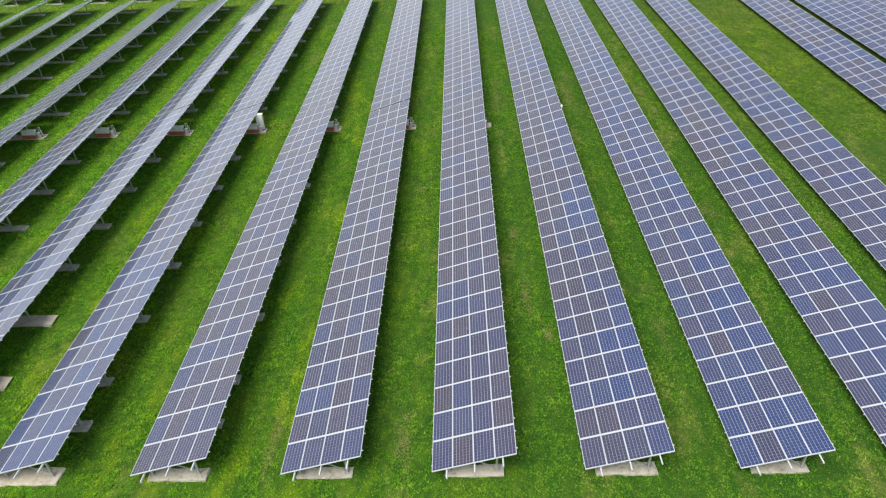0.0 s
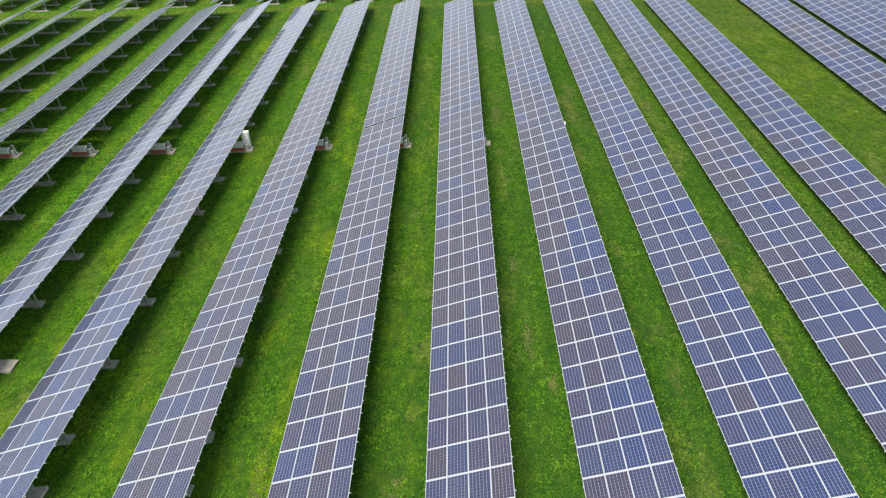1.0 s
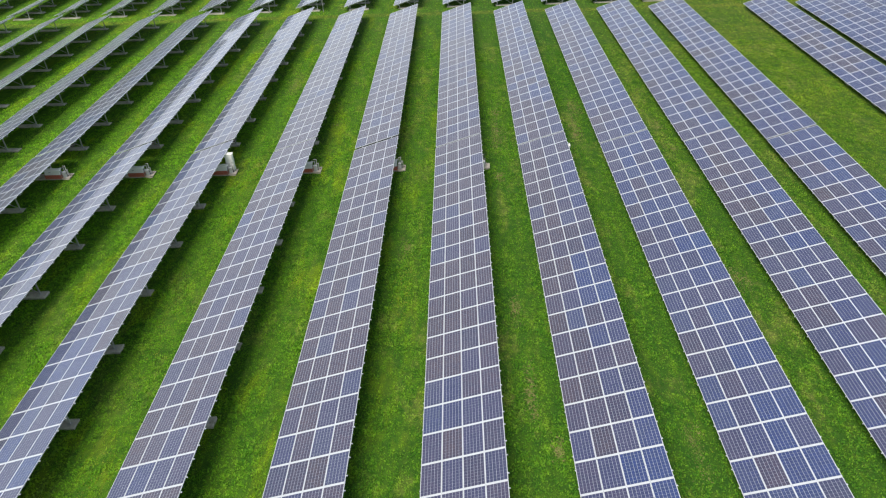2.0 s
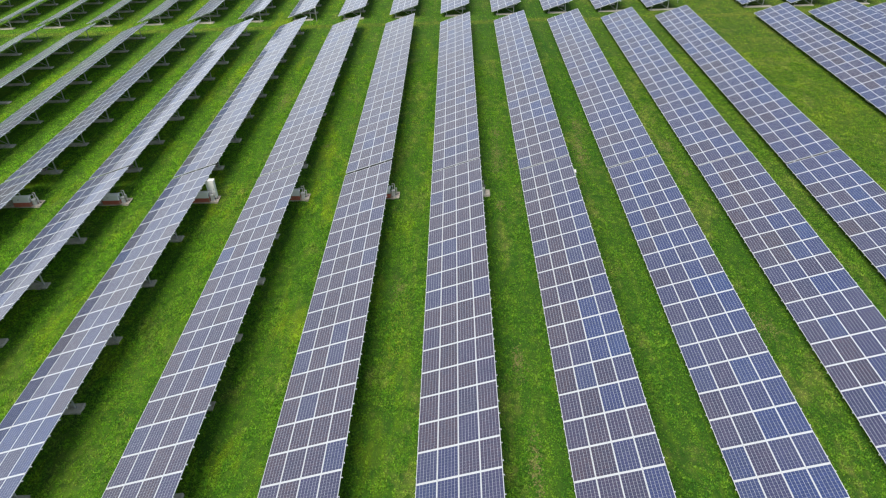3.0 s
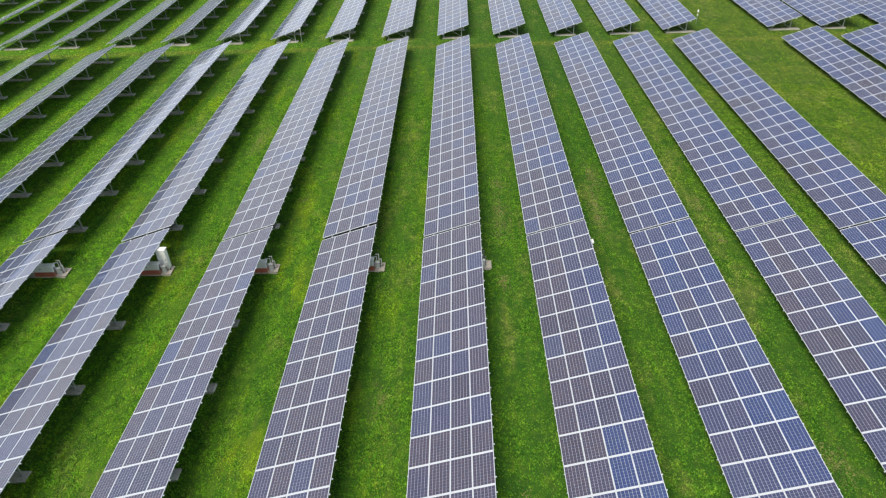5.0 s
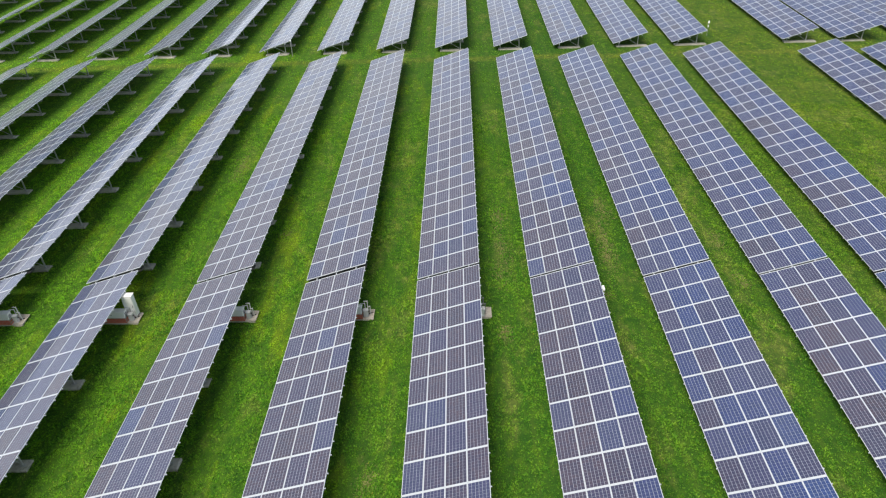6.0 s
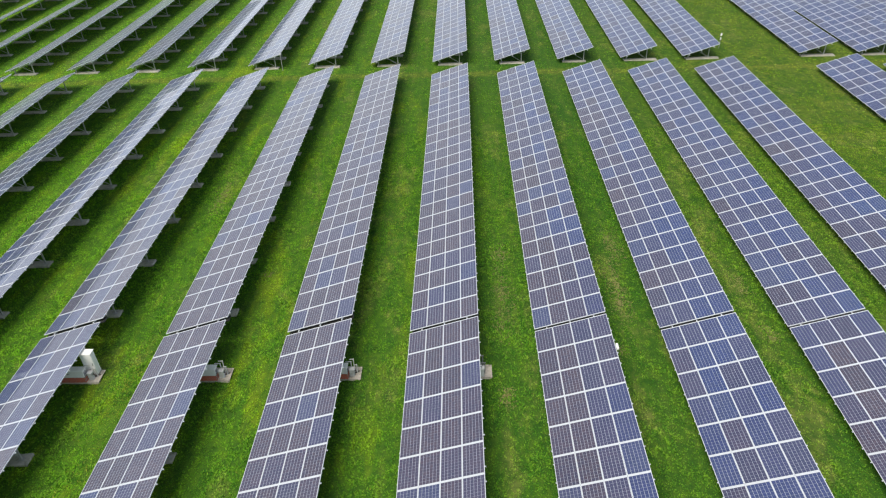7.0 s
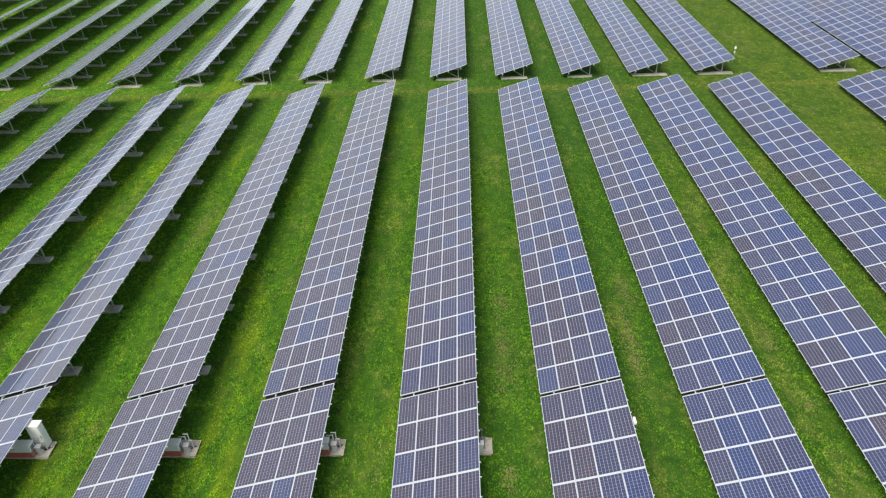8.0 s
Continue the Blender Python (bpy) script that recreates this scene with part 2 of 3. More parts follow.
M_STRAW = plain("dry_straw", (0.27, 0.26, 0.10), 0.85, 0.0, 0.4, 3.0)
M_FLOWER = plain("yellow_petals", (0.40, 0.46, 0.05), 0.7)


# -- mesh helpers
def box(bm, lo, hi, bevel=0.0, turn=None):
    """A box between two corners, its edges bevelled, turned by a matrix if one is given."""
    got = bmesh.ops.create_cube(bm, size=1.0)["verts"]
    mid = [(a + b) / 2 for a, b in zip(lo, hi)]
    for v in got:
        v.co = Vector([m + k * (b - a) for m, k, a, b in zip(mid, v.co, lo, hi)])
    if bevel:
        edges = list({e for v in got for e in v.link_edges})
        got = bmesh.ops.bevel(bm, geom=edges, offset=bevel, segments=1, affect="EDGES")["verts"]
    if turn is not None:
        bmesh.ops.transform(bm, matrix=turn, verts=list(got))
    return got


def beam(bm, a, b, w, h):
    """A bar of w by h from a to b."""
    a, b = Vector(a), Vector(b)
    way = b - a
    turn = Matrix.Translation(a) @ way.to_track_quat("Z", "Y").to_matrix().to_4x4()
    box(bm, (-w / 2, -h / 2, 0), (w / 2, h / 2, way.length), 0.0, turn)


def tube(bm, a, b, r, seg=8):
    a, b = Vector(a), Vector(b)
    way = b - a
    turn = Matrix.Translation((a + b) / 2) @ way.to_track_quat("Z", "Y").to_matrix().to_4x4()
    bmesh.ops.create_cone(bm, cap_ends=True, segments=seg, radius1=r, radius2=r, depth=way.length, matrix=turn)


def mesh_of(name, bm, *materials):
    me = bpy.data.meshes.new(name)
    bm.to_mesh(me)
    bm.free()
    for m in materials:
        me.materials.append(m)
    return me


def part(name, bm, material, parent, label=""):
    """One mesh object under a thing or a part. bm may be a ready mesh."""
    me = bm if isinstance(bm, bpy.types.Mesh) else mesh_of(name, bm, material)
    ob = new(name, me)
    ob.parent = parent
    if label:
        ob["label"] = label
    return ob


def thing(name, m, label, category, group=""):
    ob = new(name)
    ob.matrix_world = m
    return tagged(ob, label, category, group)


# -- ground: one sheet to the horizon
def build_ground():
    bm = bmesh.new()
    bmesh.ops.create_grid(bm, x_segments=8, y_segments=8, size=2500)
    tagged(new("ground", mesh_of("ground", bm, M_GRASS)), "bright green mown meadow with worn and straw-coloured spots", "grass", kind="structure")


def tufts(name, label, cx, cy, blades, size, seed, material, tall):
    """Small fans of pointed blades at the places given, joined into one mesh."""
    g = np.random.default_rng(seed)
    count = len(cx)
    s = size * g.uniform(0.5, 1.5, count) * (0.7 + 0.6 * (np.sin(cx * 1.3 + 2 * np.sin(cy * 0.31)) * np.sin(cy * 0.8 + np.sin(cx * 0.5)) * 0.5 + 0.5))
    # the sward grows in cushions half a step across
    lump = g.uniform(0, 1, (64, 64))
    gx, gy = cx / 0.34, cy / 0.42
    ix, iy = np.floor(gx).astype(int), np.floor(gy).astype(int)
    fx, fy = gx - ix, gy - iy
    at = lambda i, j: lump[(ix + i + 7 * ((iy + j) // 64)) % 64, (iy + j) % 64]
    s *= 0.60 + 0.80 * ((at(0, 0) * (1 - fx) + at(1, 0) * fx) * (1 - fy) + (at(0, 1) * (1 - fx) + at(1, 1) * fx) * fy)
    a = g.uniform(0, 2 * np.pi, (count, blades))
    lean = g.uniform(0.45, 0.95, (count, blades))
    ln = s[:, None] * g.uniform(0.7, 1.3, (count, blades))
    wd = s[:, None] * 0.24
    dx, dy = np.cos(a), np.sin(a)
    tipx, tipy = cx[:, None] + dx * ln * lean, cy[:, None] + dy * ln * lean
    tipz = ln * np.sqrt(1 - 0.85 * lean ** 2) * tall
    co = np.empty((count, blades, 3, 3))
    co[:, :, 0] = np.stack([cx[:, None] - dy * wd, cy[:, None] + dx * wd, np.full_like(a, -0.01)], -1)
    co[:, :, 1] = np.stack([cx[:, None] + dy * wd, cy[:, None] - dx * wd, np.full_like(a, -0.01)], -1)
    co[:, :, 2] = np.stack([tipx, tipy, tipz], -1)
    n = count * blades
    me = bpy.data.meshes.new(name)
    me.vertices.add(n * 3)
    me.vertices.foreach_set("co", co.ravel())
    me.loops.add(n * 3)
    me.loops.foreach_set("vertex_index", np.arange(n * 3, dtype=np.int32))
    me.polygons.add(n)
    me.polygons.foreach_set("loop_start", np.arange(0, n * 3, 3, dtype=np.int32))
    me.update(calc_edges=True)
    me.validate()
    me.materials.append(material)
    tagged(new(name, me), label, "grass", kind="stuff")


def scatter_tufts(name, label, count, x0, x1, y0, y1, blades, size, seed, material, tall=0.75):
    g = np.random.default_rng(seed + 100)
    cx, cy = g.uniform(x0, x1, count * 2), g.uniform(y0, y1, count * 2)
    # none under the middle of the tables, where little grows
    under = cx % PITCH
    off = np.abs(cx) > 11
    keep = (cy < 0.3) | (cy > 80.5) | (under < 0.45) | (under > 2.9) | (cx > 35) | off & (under < 1.2) | off & (under > 2.0)
    tufts(name, label, cx[keep][:count], cy[keep][:count], blades, size, seed, material, tall)


def patches(name, label, spots, each, blades, size, seed, material, tall=0.6):
    """Tufts thinning out from the middle of each spot (x, y, half width, half length)."""
    g = np.random.default_rng(seed)
    cx, cy = [], []
    for x, y, w, ln in spots:
        n = int(each * w * ln)
        cx.append(x + g.normal(0, 0.5 * w, n) + 0.25 * w * np.sin(g.uniform(0, 6, n)))
        cy.append(y + g.normal(0, 0.5 * ln, n))
    tufts(name, label, np.concatenate(cx), np.concatenate(cy), blades, size, seed, material, tall)


build_ground()
LEN = N_LONG * PY
LEFT = [(k, PITCH * k) for k in range(-10, 5)]
RIGHT = [(k, 40.2 + PITCH * (k - 5)) for k in range(5, 9)]
SPANS = ((-7, 5), (-10, 8), (-10, 8))


# -- solar tables
def panel_mesh():
    """A framed panel: the frame's rim stands 4 mm proud of the glass."""
    W, L, T = PANEL_W / 2, PANEL_L / 2, 0.040
    fx, fy = 0.022, 0.040
    bm = bmesh.new()

    def ring(x, y, z):
        return [bm.verts.new(c) for c in ((-x, -y, z), (x, -y, z), (x, y, z), (-x, y, z))]

    r0, r1, r2, r3 = ring(W, L, -T), ring(W, L, 0), ring(W - fx, L - fy, 0), ring(W - fx, L - fy, -0.004)
    for a, b in ((r0, r1), (r1, r2), (r2, r3)):
        for i in range(4):
            j = (i + 1) % 4
            bm.faces.new((a[i], a[j], b[j], b[i])).material_index = 0
    bm.faces.new(r3).material_index = 1
    bm.faces.new(r0[::-1]).material_index = 2
    bm.normal_update()
    return mesh_of("panel", bm, M_FRAME, M_CELLS, M_BACK)


def on_slope(u, y, w=0.0):
    """A place on a table: u metres up the slope from the low edge, w above the panels."""
    return Vector((u * math.cos(TILT) - w * math.sin(TILT), y, LOW + u * math.sin(TILT) + w * math.cos(TILT)))


def rail_mesh():
    bm = bmesh.new()
    box(bm, (-0.045, -0.02, -0.048), (SLOPE + 0.045, 0.02, 0.0))
    return mesh_of("rail", bm, M_FRAME)


def post_mesh(u):
    bm = bmesh.new()
    top = on_slope(u, 0, -0.22)
    beam(bm, (top.x, 0, 0.09), top, 0.09, 0.07)
    box(bm, (top.x - 0.13, -0.10, 0.105), (top.x + 0.13, 0.10, 0.125))
    return mesh_of("post", bm, M_STEEL)


def brace_mesh():
    """The girder under the purlins with its strut to the rear post."""
    bm = bmesh.new()
    foot = on_slope(U_REAR, 0, 0)
    beam(bm, (foot.x - 0.05, 0.045, 0.25), on_slope(1.75, 0.045, -0.2), 0.045, 0.04)
    beam(bm, on_slope(0.35, 0, -0.22), on_slope(SLOPE - 0.35, 0, -0.22), 0.07, 0.09)
    return mesh_of("brace", bm, M_STEEL)


def footing_mesh(x0, x1, half, seed, material=None, rough=1.0):
    """A cast slab with chipped, uneven edges."""
    g = random.Random(seed)
    bm = bmesh.new()
    box(bm, (x0, -half, -0.08), (x1, half, 0.11), 0.015)
    long_edges = [e for e in bm.edges if abs(e.verts[0].co.x - e.verts[1].co.x) > 0.5]
    bmesh.ops.subdivide_edges(bm, edges=long_edges, cuts=5, use_grid_fill=True)
    for v in bm.verts:
        v.co += Vector((g.uniform(-0.03, 0.03) * rough, g.uniform(-0.02, 0.02) * rough, g.uniform(-0.008, 0.008)))
    for f in bm.faces:
        f.smooth = False
    return mesh_of("footing", bm, material or M_CONC)


PANEL, RAIL = panel_mesh(), rail_mesh()
U_FRONT, U_REAR = 0.75, 3.05
POST_F, POST_R = post_mesh(U_FRONT), post_mesh(U_REAR)
BRACE = brace_mesh()
FOOTINGS = [footing_mesh(0.62, 3.28, 0.31, 1, None, 1.7), footing_mesh(0.58, 3.36, 0.33, 2, None, 1.7), footing_mesh(0.65, 3.22, 0.30, 3, None, 1.7)]
FOOT_LONG, FOOT_WIDE = footing_mesh(0.5, 4.1, 0.33, 4), footing_mesh(0.5, 4.43, 0.47, 5, M_PALE, 2.4)
FOOT_BROAD = footing_mesh(0.15, 3.32, 0.46, 6, M_PALE, 2.4)
SLOPE_TURN = Matrix.Rotation(-TILT, 4, "Y")


def purlin_mesh(y0, y1):
    bm = bmesh.new()
    box(bm, (-0.03, y0, -0.13), (0.03, y1, -0.053))
    return mesh_of("purlin", bm, M_FRAME)


def rails_joined():
    bm = bmesh.new()
    for k in range(N_LONG):
        for f in (0.22, 0.78):
            y = (k + f) * PY
            box(bm, (-0.045, y - 0.02, -0.048), (SLOPE + 0.045, y + 0.02, 0.0))
    return mesh_of("racking", bm, M_FRAME)


RAILS = rails_joined()


def solar_table(m, supports, purlin, single_rails, gap_strip, label, group):
    """One table of 24 by 4 panels on rails, purlins, posts and concrete footings. m: its low corner nearest -y, on the ground."""
    top = thing("solar_table", m, label, "solar panel", group)
    for k in range(N_LONG):
        for i in range(N_WIDE):
            p = part("panel", PANEL, None, top)
            p.matrix_basis = Matrix.Translation(on_slope((i + 0.5) * PX - 0.005, (k + 0.5) * PY)) @ SLOPE_TURN
    low = Matrix.Translation(on_slope(0, 0, -0.041)) @ SLOPE_TURN
    if single_rails:
        for k in range(N_LONG):
            for f in (0.22, 0.78):
                part("rail", RAIL, None, top).matrix_basis = Matrix.Translation((0, (k + f) * PY, 0)) @ low
    else:
        r = part("racking", RAILS, None, top)
        r.matrix_basis = low
        r["kind"] = "stuff"
    for u in (0.17, 0.5, 0.83):
        part("purlin", purlin, None, top).matrix_basis = low @ Matrix.Translation((u * SLOPE, 0, 0))
    # black strip added under the gap to stand in for its deep shade
    if gap_strip:
        bm = bmesh.new()
        box(bm, (0.04, -0.08, -0.24), (SLOPE - 0.04, 0.36, -0.145), 0.01)
        part("cable_tray", bm, M_DARK, top, "black strip added to darken the gap").matrix_basis = low
    for j, y in enumerate(supports):
        here = Matrix.Translation((0, y, 0))
        part("footing", FOOTINGS[j * 7 % 3], None, top, "weathered concrete footing slab").matrix_basis = here
        part("front_post", POST_F, None, top).matrix_basis = here
        part("rear_post", POST_R, None, top).matrix_basis = here
        part("brace", BRACE, None, top).matrix_basis = here
    return top


BLOCKS = (
    # start, supports, purlin ends
    (0.0, [0.42, 3.4, 6.4, 11.55, 17.0, 22.1, 27.45, 32.6, 37.95], (-0.42, LEN + 0.10)),
    (LEN + 0.29, [2.40 + 5.24 * k for k in range(8)], (-0.10, LEN + 0.35)),
    (85.2, [0.2, 3.9, 7.6, 12.8, 18.1, 23.6, 28.9, 34.2, 39.3], (-0.10, LEN + 0.1)),
)
# tables with a fifth course of panels along the high edge: block, row -> first panel
FIFTH = {(1, 6): 0, (2, 5): 7, (2, 6): 0}
# footings that were cast wider or longer: block, row -> supports
WIDE = {(0, k): [8] for k in range(-6, 1)}
WIDE[(0, -4)], WIDE[(0, -3)] = [0, 1, 2, 3, 8], [8]
LONG = {(1, -6): [0], (1, -7): [1, 2, 3], (2, 4): [0], (2, 5): [0], (0, -5): [4, 5], (2, 3): [0]}
# how far the rows stray from the even pitch, in metres: where the second block begins, where it ends, and in the third block
AT_SEAM = {-7: -0.22, -6: -0.20, -5: -0.18, -4: -0.14, -3: -0.12, -2: -0.02, 1: 0.02, 2: 0.02, 3: 0.11, 4: 0.10}
AT_END = {-7: -0.25, -6: -0.25, -5: -0.25, -4: -0.25, -3: -0.20, -2: -0.15, -1: -0.10, 0: 0.05, 1: 0.05, 3: -0.06, 4: -0.08, 5: 0.08}
BEYOND = {-6: 0.15, -5: 0.15, -4: 0.15, -3: 0.08, -1: 0.07, 0: 0.04, 4: -0.13, 5: 0.05}
spread = random.Random(5)
first = {}
for b, (start, supports, ends) in enumerate(BLOCKS):
    purlin = purlin_mesh(*ends)
    for k, x in LEFT + RIGHT:
        if not SPANS[b][0] <= k <= SPANS[b][1]:
            continue
        near = b == 0 and -3 < k < 5
        x -= 0.25 * (b == 2 and k > 5) + 0.25 * (b == 2 and k == 6)
        near_off = (0.0, AT_SEAM.get(k, 0.0), BEYOND.get(k, 0.0))[b]
        far_off = (AT_SEAM.get(k, 0.0), AT_END.get(k, 0.0), BEYOND.get(k, 0.0))[b]
        m = pose(x + near_off, start + (0.033 * k + (0.08 if k < 2 else 0.03)) * (b == 0), spread.uniform(-0.025, 0.025), 0, 0, -math.degrees((far_off - near_off) / LEN))
        key = (b, near)
        if key in first:
            table = copy_thing(first[key], m)
        else:
            table = first[key] = solar_table(m, supports, purlin, near, b == 1, "long tilted table of blue solar panels on galvanised posts", "solar tables in rows")
        if (b, k) in FIFTH:
            for i in range(FIFTH[(b, k)], N_LONG):
                part("panel", PANEL, None, table).matrix_basis = Matrix.Translation(on_slope(4.5 * PX - 0.005, (i + 0.5) * PY)) @ SLOPE_TURN
        for ob in table.children:
            if b == 2 and k < 3 and ob.matrix_basis.translation.y < 0.3 and ob.name.split(".")[0] in ("footing", "front_post", "rear_post", "brace"):
                ob.matrix_basis = Matrix.Translation((0, 0.40, 0)) @ ob.matrix_basis
            if ob.name.startswith("footing"):
                j = min(range(len(supports)), key=lambda i: abs(supports[i] - ob.matrix_basis.translation.y))
                ob.data = FOOT_BROAD if (b, k, j) == (0, -3, 0) else FOOT_WIDE if j in WIDE.get((b, k), ()) else FOOT_LONG if j in LONG.get((b, k), ()) else FOOTINGS[(j * 7 + k) % 3]


# -- switchgear on the wide footings
def inverter_unit(x, y, cabinet):
    """A brick plinth with a white enamel casing, switchgear beside it and, at one table, a tall cabinet. x: the table's low edge."""
    top = thing("inverter_unit", pose(x + 0.42, y, 0.116), "white metal casing on red brick plinth beside grey switchgear", "electrical box", "inverter units at the tables")
    x1 = 3.40
    for r in range(4):
        off = 0.115 * (r % 2)
        for c in range(6):
            x0 = 2.10 + 0.235 * c - off
            bm = bmesh.new()
            box(bm, (max(x0, 2.08), -0.46, 0.085 * r + 0.004), (min(x0 + 0.225, x1 + 0.02), -0.08, 0.085 * r + 0.079), 0.006)
            part("brick", bm, M_RED, top)
    bm = bmesh.new()
    box(bm, (2.09, -0.45, 0.0), (x1 + 0.01, -0.09, 0.335))
    part("mortar_core", bm, M_MORTAR, top)
    # the casing leans back a little at the front, under a pitched lid
    bm = bmesh.new()
    box(bm, (2.12, -0.45, 0.342), (x1, -0.06, 0.74), 0.02)
    for v in bm.verts:
        if v.co.z > 0.6 and v.co.y < -0.3:
            v.co.y += 0.07
    case = part("casing", bm, M_WHITE, top, "white enamelled metal casing")
    bm = bmesh.new()
    box(bm, (2.08, -0.41, 0.74), (x1 + 0.04, -0.03, 0.775), 0.008)
    part("lid", bm, M_WHITE, case)
    bm = bmesh.new()
    for i in range(5):
        box(bm, (x1 + 0.002, -0.36, 0.40 + 0.055 * i), (x1 + 0.014, -0.14, 0.425 + 0.055 * i))
    part("vent", bm, M_GREY, case, "grey louvred vent")
    bm = bmesh.new()
    tube(bm, (2.55, -0.40, 0.60), (2.55, -0.46, 0.60), 0.018)
    tube(bm, (2.55, -0.455, 0.60), (2.68, -0.455, 0.60), 0.014)
    part("latch", bm, M_GREY, case)
    # switchgear on the slab past the plinth
    bm = bmesh.new()
    box(bm, (x1 + 0.10, -0.30, 0.0), (x1 + 0.34, -0.08, 0.48), 0.015)
    gear = part("switch_box", bm, M_PIPE, top, "pale grey switch box")
    bm = bmesh.new()
    box(bm, (x1 + 0.08, -0.32, 0.48), (x1 + 0.36, -0.06, 0.505), 0.006)
    part("lid", bm, M_PIPE, gear)
    bm = bmesh.new()
    tube(bm, (x1 + 0.34, -0.19, 0.33), (x1 + 0.42, -0.19, 0.33), 0.02)
    tube(bm, (x1 + 0.41, -0.19, 0.33), (x1 + 0.41, -0.19, 0.45), 0.014)
    part("lever", bm, M_DARK, gear, "black switch lever")
    for px, py, h, reach in ((x1 + 0.16, 0.06, 0.78, -0.30), (x1 + 0.30, 0.10, 0.92, -0.22), (x1 + 0.46, -0.02, 0.62, -0.16)):
        bm = bmesh.new()
        tube(bm, (px, py, 0.0), (px, py, h), 0.028)
        tube(bm, (px + 0.02, py, h - 0.03), (px + reach, py, h - 0.03), 0.024)
        bmesh.ops.create_uvsphere(bm, u_segments=8, v_segments=6, radius=0.036, matrix=Matrix.Translation((px, py, h - 0.03)))
        part("conduit", bm, M_PIPE, top, "grey plastic conduit")
    bm = bmesh.new()
    tube(bm, (x1 + 0.22, -0.10, 0.03), (x1 + 0.58, 0.12, 0.03), 0.03)
    tube(bm, (x1 + 0.58, 0.12, 0.03), (x1 + 0.50, 0.34, 0.03), 0.03)
    part("cable", bm, M_DARK, top, "loose black cable")
    bm = bmesh.new()
    box(bm, (x1 + 0.12, -0.06, 0.0), (x1 + 0.62, 0.24, 0.06), 0.02, pose(0, 0, 0, 0, 0, 2))
    part("cable_duct", bm, M_MORTAR, top)
    if cabinet:
        top["label"] = "white metal casing and tall cabinet on brick plinth"
        bm = bmesh.new()
        box(bm, (3.24, 0.08, 0.08), (3.86, 0.44, 1.52), 0.02)
        cab = part("cabinet", bm, M_WHITE, top, "tall white metal cabinet")
        bm = bmesh.new()
        box(bm, (3.21, 0.05, 1.52), (3.89, 0.47, 1.56), 0.01)
        part("roof", bm, M_WHITE, cab)
        bm = bmesh.new()
        box(bm, (3.28, 0.068, 0.14), (3.82, 0.078, 1.46), 0.004)
        part("door", bm, M_WHITE, cab)
        bm = bmesh.new()
        box(bm, (3.76, 0.048, 0.74), (3.79, 0.068, 0.90), 0.004)
        part("handle", bm, M_GREY, cab, "grey door handle")
        bm = bmesh.new()
        box(bm, (3.26, 0.10, 0.0), (3.84, 0.42, 0.08))
        part("base", bm, M_GREY, cab)
    return top


for k in range(-6, 0):
    inverter_unit(PITCH * k + AT_SEAM.get(k, 0.0), BLOCKS[0][1][8] + 0.033 * k + 0.08, k == -3)


def tap_post(x, y):
    """Bare conduits and a small switch box on a footing."""
    top = thing("conduit_stand", pose(x + 0.33, y, 0.116), "grey conduits and small switch box on concrete footing", "electrical box")
    for px, py, h in ((3.55, -0.2, 0.9), (3.75, -0.05, 0.75), (3.65, 0.2, 1.0)):
        bm = bmesh.new()
        tube(bm, (px, py, 0.0), (px, py, h), 0.035)
        tube(bm, (px - 0.16, py, h - 0.03), (px + 0.05, py, h - 0.03), 0.03)
        part("conduit", bm, M_GREY, top)
    bm = bmesh.new()
    box(bm, (3.4, -0.35, 0.0), (3.72, -0.1, 0.55), 0.02)
    part("switch_box", bm, M_WHITE, top, "white switch box")
    bm = bmesh.new()
    box(bm, (3.38, -0.37, 0.55), (3.74, -0.08, 0.575), 0.008)
    part("lid", bm, M_WHITE, top)


tap_post(0.0, BLOCKS[0][1][8])


def edge_box(x, y):
    """A small white housing clamped under the high edge of a table."""
    at = on_slope(SLOPE + 0.09, 0, -0.03)
    top = thing("junction_box", pose(x + at.x, y, at.z), "small white junction box clamped at a table's high edge", "junction box")
    bm = bmesh.new()
    box(bm, (-0.05, -0.19, -0.08), (0.07, 0.19, 0.07), 0.025)
    part("housing", bm, M_WHITE, top)
    bm = bmesh.new()
    box(bm, (-0.12, -0.05, -0.06), (-0.03, 0.05, -0.02))
    part("clamp", bm, M_STEEL, top)


edge_box(PITCH, 38.0)


def sensor_mast(x, y):
    top = thing("sensor_mast", pose(x, y, 0), "slim grey mast with a white weather sensor head", "weather sensor")
    bm = bmesh.new()
    tube(bm, (0, 0, 0), (0, 0, 1.7), 0.025)
    part("mast", bm, M_STEEL, top)
    bm = bmesh.new()
    for i in range(3):
        bmesh.ops.create_cone(bm, cap_ends=True, segments=14, radius1=0.11, radius2=0.08, depth=0.05, matrix=Matrix.Translation((0, 0, 1.55 + 0.075 * i)))
    tube(bm, (0, 0, 1.5), (0, 0, 1.8), 0.045, 10)
    part("sensor_head", bm, M_WHITE, top, "stacked white louvred sensor head")
    bm = bmesh.new()
    box(bm, (-0.07, -0.05, 1.05), (0.07, 0.05, 1.28), 0.012)
    part("logger_box", bm, M_WHITE, top)


sensor_mast(32.8, 88.9)


def marker_post(x, y):
    """A slim post with a small white head at a table's corner."""
    top = thing("marker_post", pose(x, y, 0), "slim galvanised post with small white box at top", "post")
    bm = bmesh.new()
    tube(bm, (0, 0, 0), (0, 0, 1.8), 0.035)
    part("pole", bm, M_STEEL, top)
    bm = bmesh.new()
    box(bm, (-0.07, -0.06, 1.78), (0.07, 0.06, 1.93), 0.02)
    part("head", bm, M_WHITE, top)


marker_post(-3 * PITCH + 3.98, 85.1)

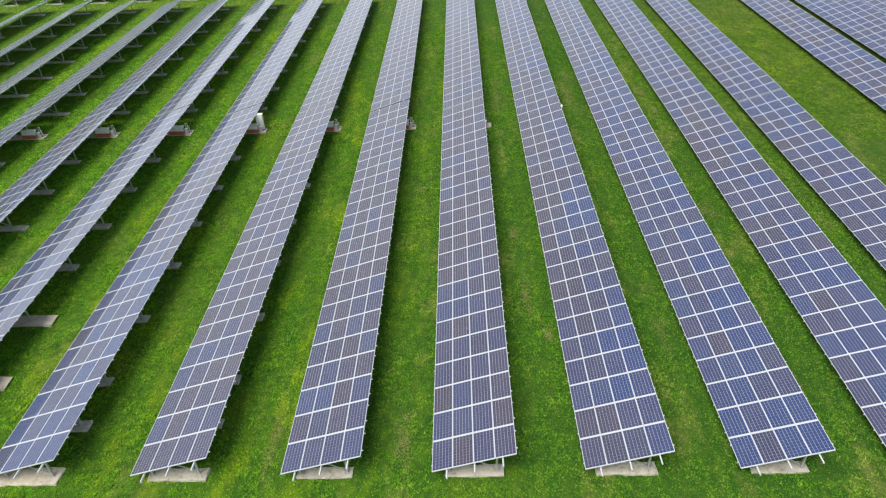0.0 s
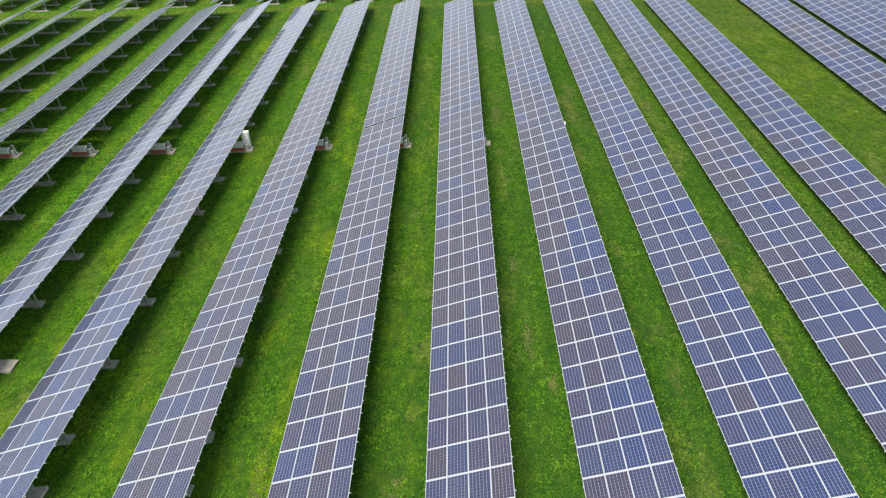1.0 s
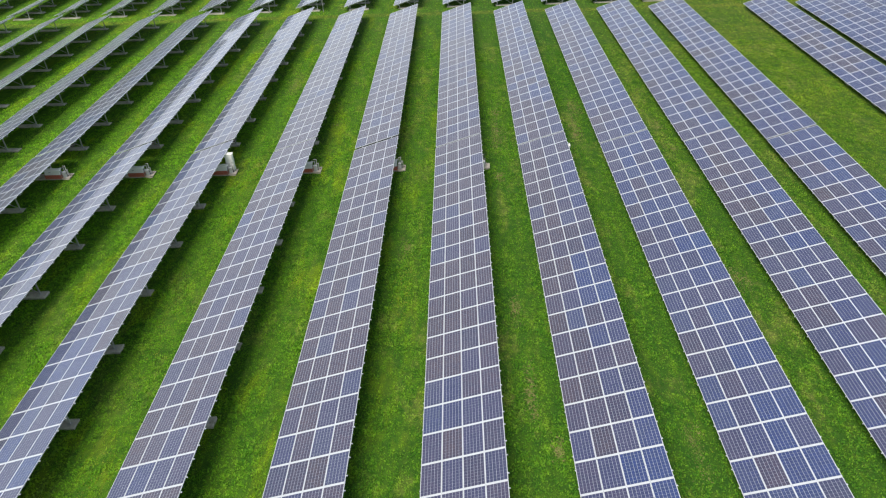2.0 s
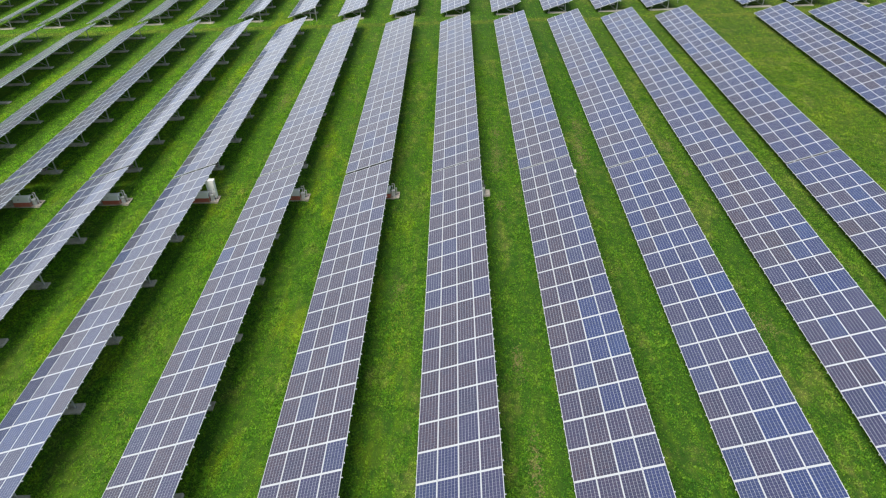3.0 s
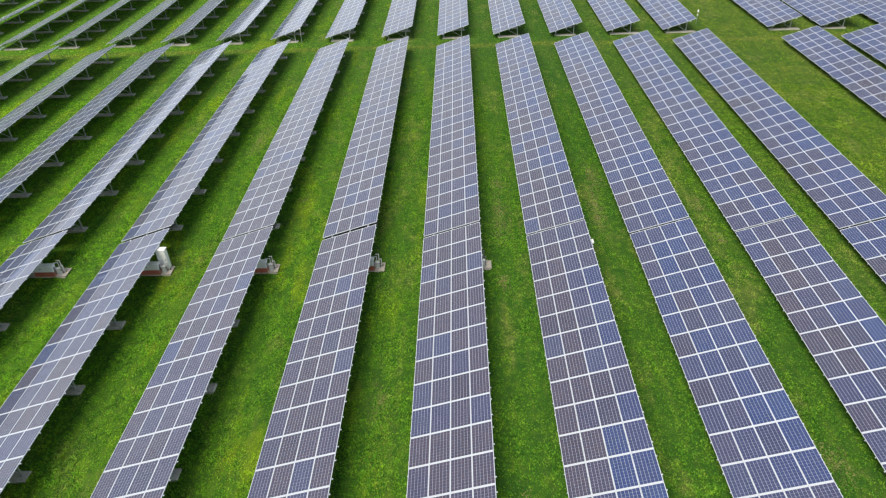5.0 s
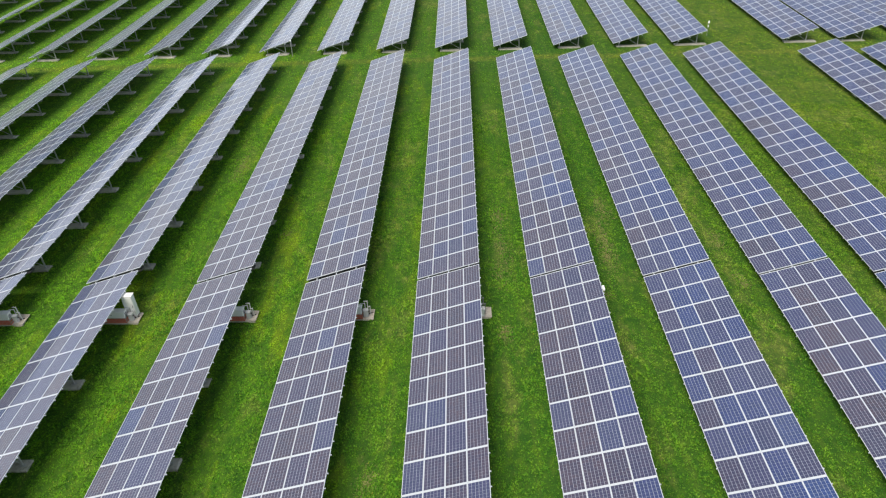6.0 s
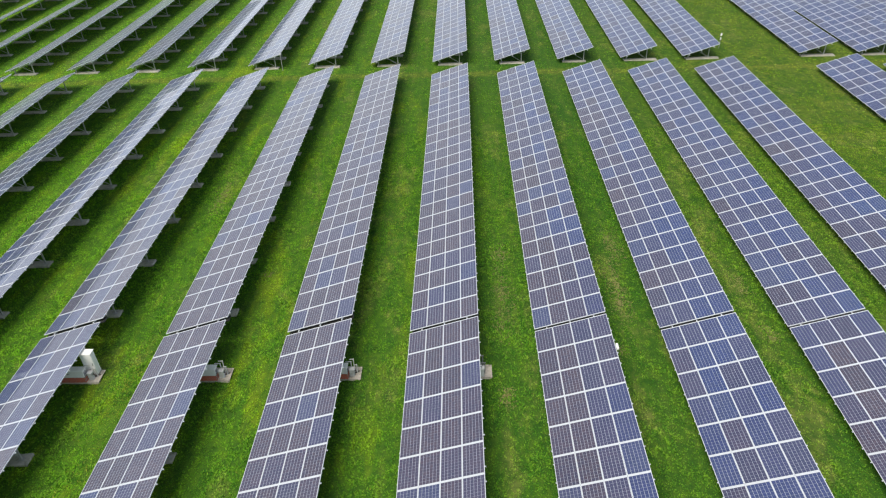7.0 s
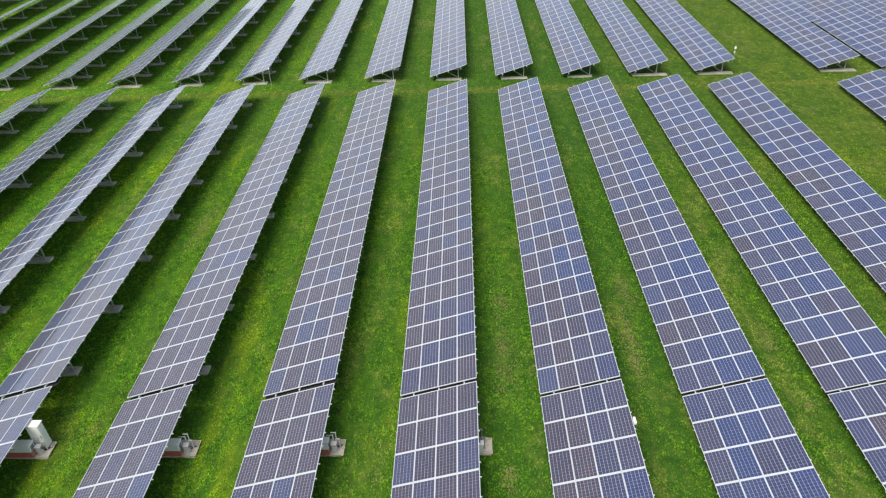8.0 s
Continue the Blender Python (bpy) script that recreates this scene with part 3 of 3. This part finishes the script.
# -- meadow: tufts and flowers, joined
scatter_tufts("near_grass", "short uneven tufts of bright green meadow grass", 240000, -34, 32, -5, 33, 4, 0.092, 11, M_BLADE, 0.65)
scatter_tufts("middle_grass", "short uneven tufts of bright green meadow grass", 260000, -46, 44, 33, 68, 3, 0.098, 18, M_BLADE, 0.65)
scatter_tufts("far_grass", "short uneven tufts of bright green meadow grass", 150000, -72, 74, 68, 122, 3, 0.11, 12, M_BLADE, 0.5)
scatter_tufts("side_grass", "short uneven tufts of bright green meadow grass", 30000, -52, -34, 5, 33, 3, 0.11, 13, M_BLADE, 0.5)
scatter_tufts("weed_clumps", "broad-leaved green weed clumps in the meadow", 16000, -34, 36, -7, 60, 7, 0.12, 16, M_BLADE, 0.6)
STRAW = [
    (5.5, 48.8, 0.5, 1.2), (5.35, 43.8, 0.55, 3.0), (5.2, 36.2, 0.4, 0.7), (12.2, 46.4, 0.5, 1.3), (12.4, 43.6, 0.6, 2.4), (11.5, 39.7, 0.4, 0.6),
    (19.8, 45.6, 0.6, 1.4), (20.0, 40.7, 0.4, 0.8), (19.4, 22.3, 0.6, 1.2), (-15.4, 57.2, 0.6, 2.6), (-9.7, 46.9, 0.4, 0.5), (-1.8, 26.4, 0.5, 1.0),
    (5.2, 20.0, 0.4, 1.4), (-7.75, 2.6, 0.35, 2.6), (6.4, 9.7, 0.3, 0.8), (12.9, 9.8, 0.4, 1.6), (-1.5, 2.6, 0.5, 1.8), (5.5, 13.5, 0.3, 2.6), (13.0, 49.6, 0.6, 2.0),
]
patches("dry_grass", "straw-coloured dead grass in worn patches", STRAW, 650, 4, 0.065, 17, M_STRAW)
GOLD = [(-15.2, 8.0, 0.9, 4.5), (-15.6, 20.0, 0.8, 6.0), (-8.6, 22.0, 0.6, 4.0), (-1.6, 22.0, 0.8, 5.0), (-1.7, 52.0, 0.7, 6.0), (-15.0, 36.0, 0.9, 7.0)]
patches("yellow_flowers", "yellow dandelion flowers scattered in the grass", GOLD, 170, 5, 0.036, 14, M_FLOWER, 1.6)
scatter_tufts("field_flowers", "sparse yellow dandelion flowers in the meadow", 2600, -34, 36, -6, 70, 5, 0.036, 15, M_FLOWER, 1.6)
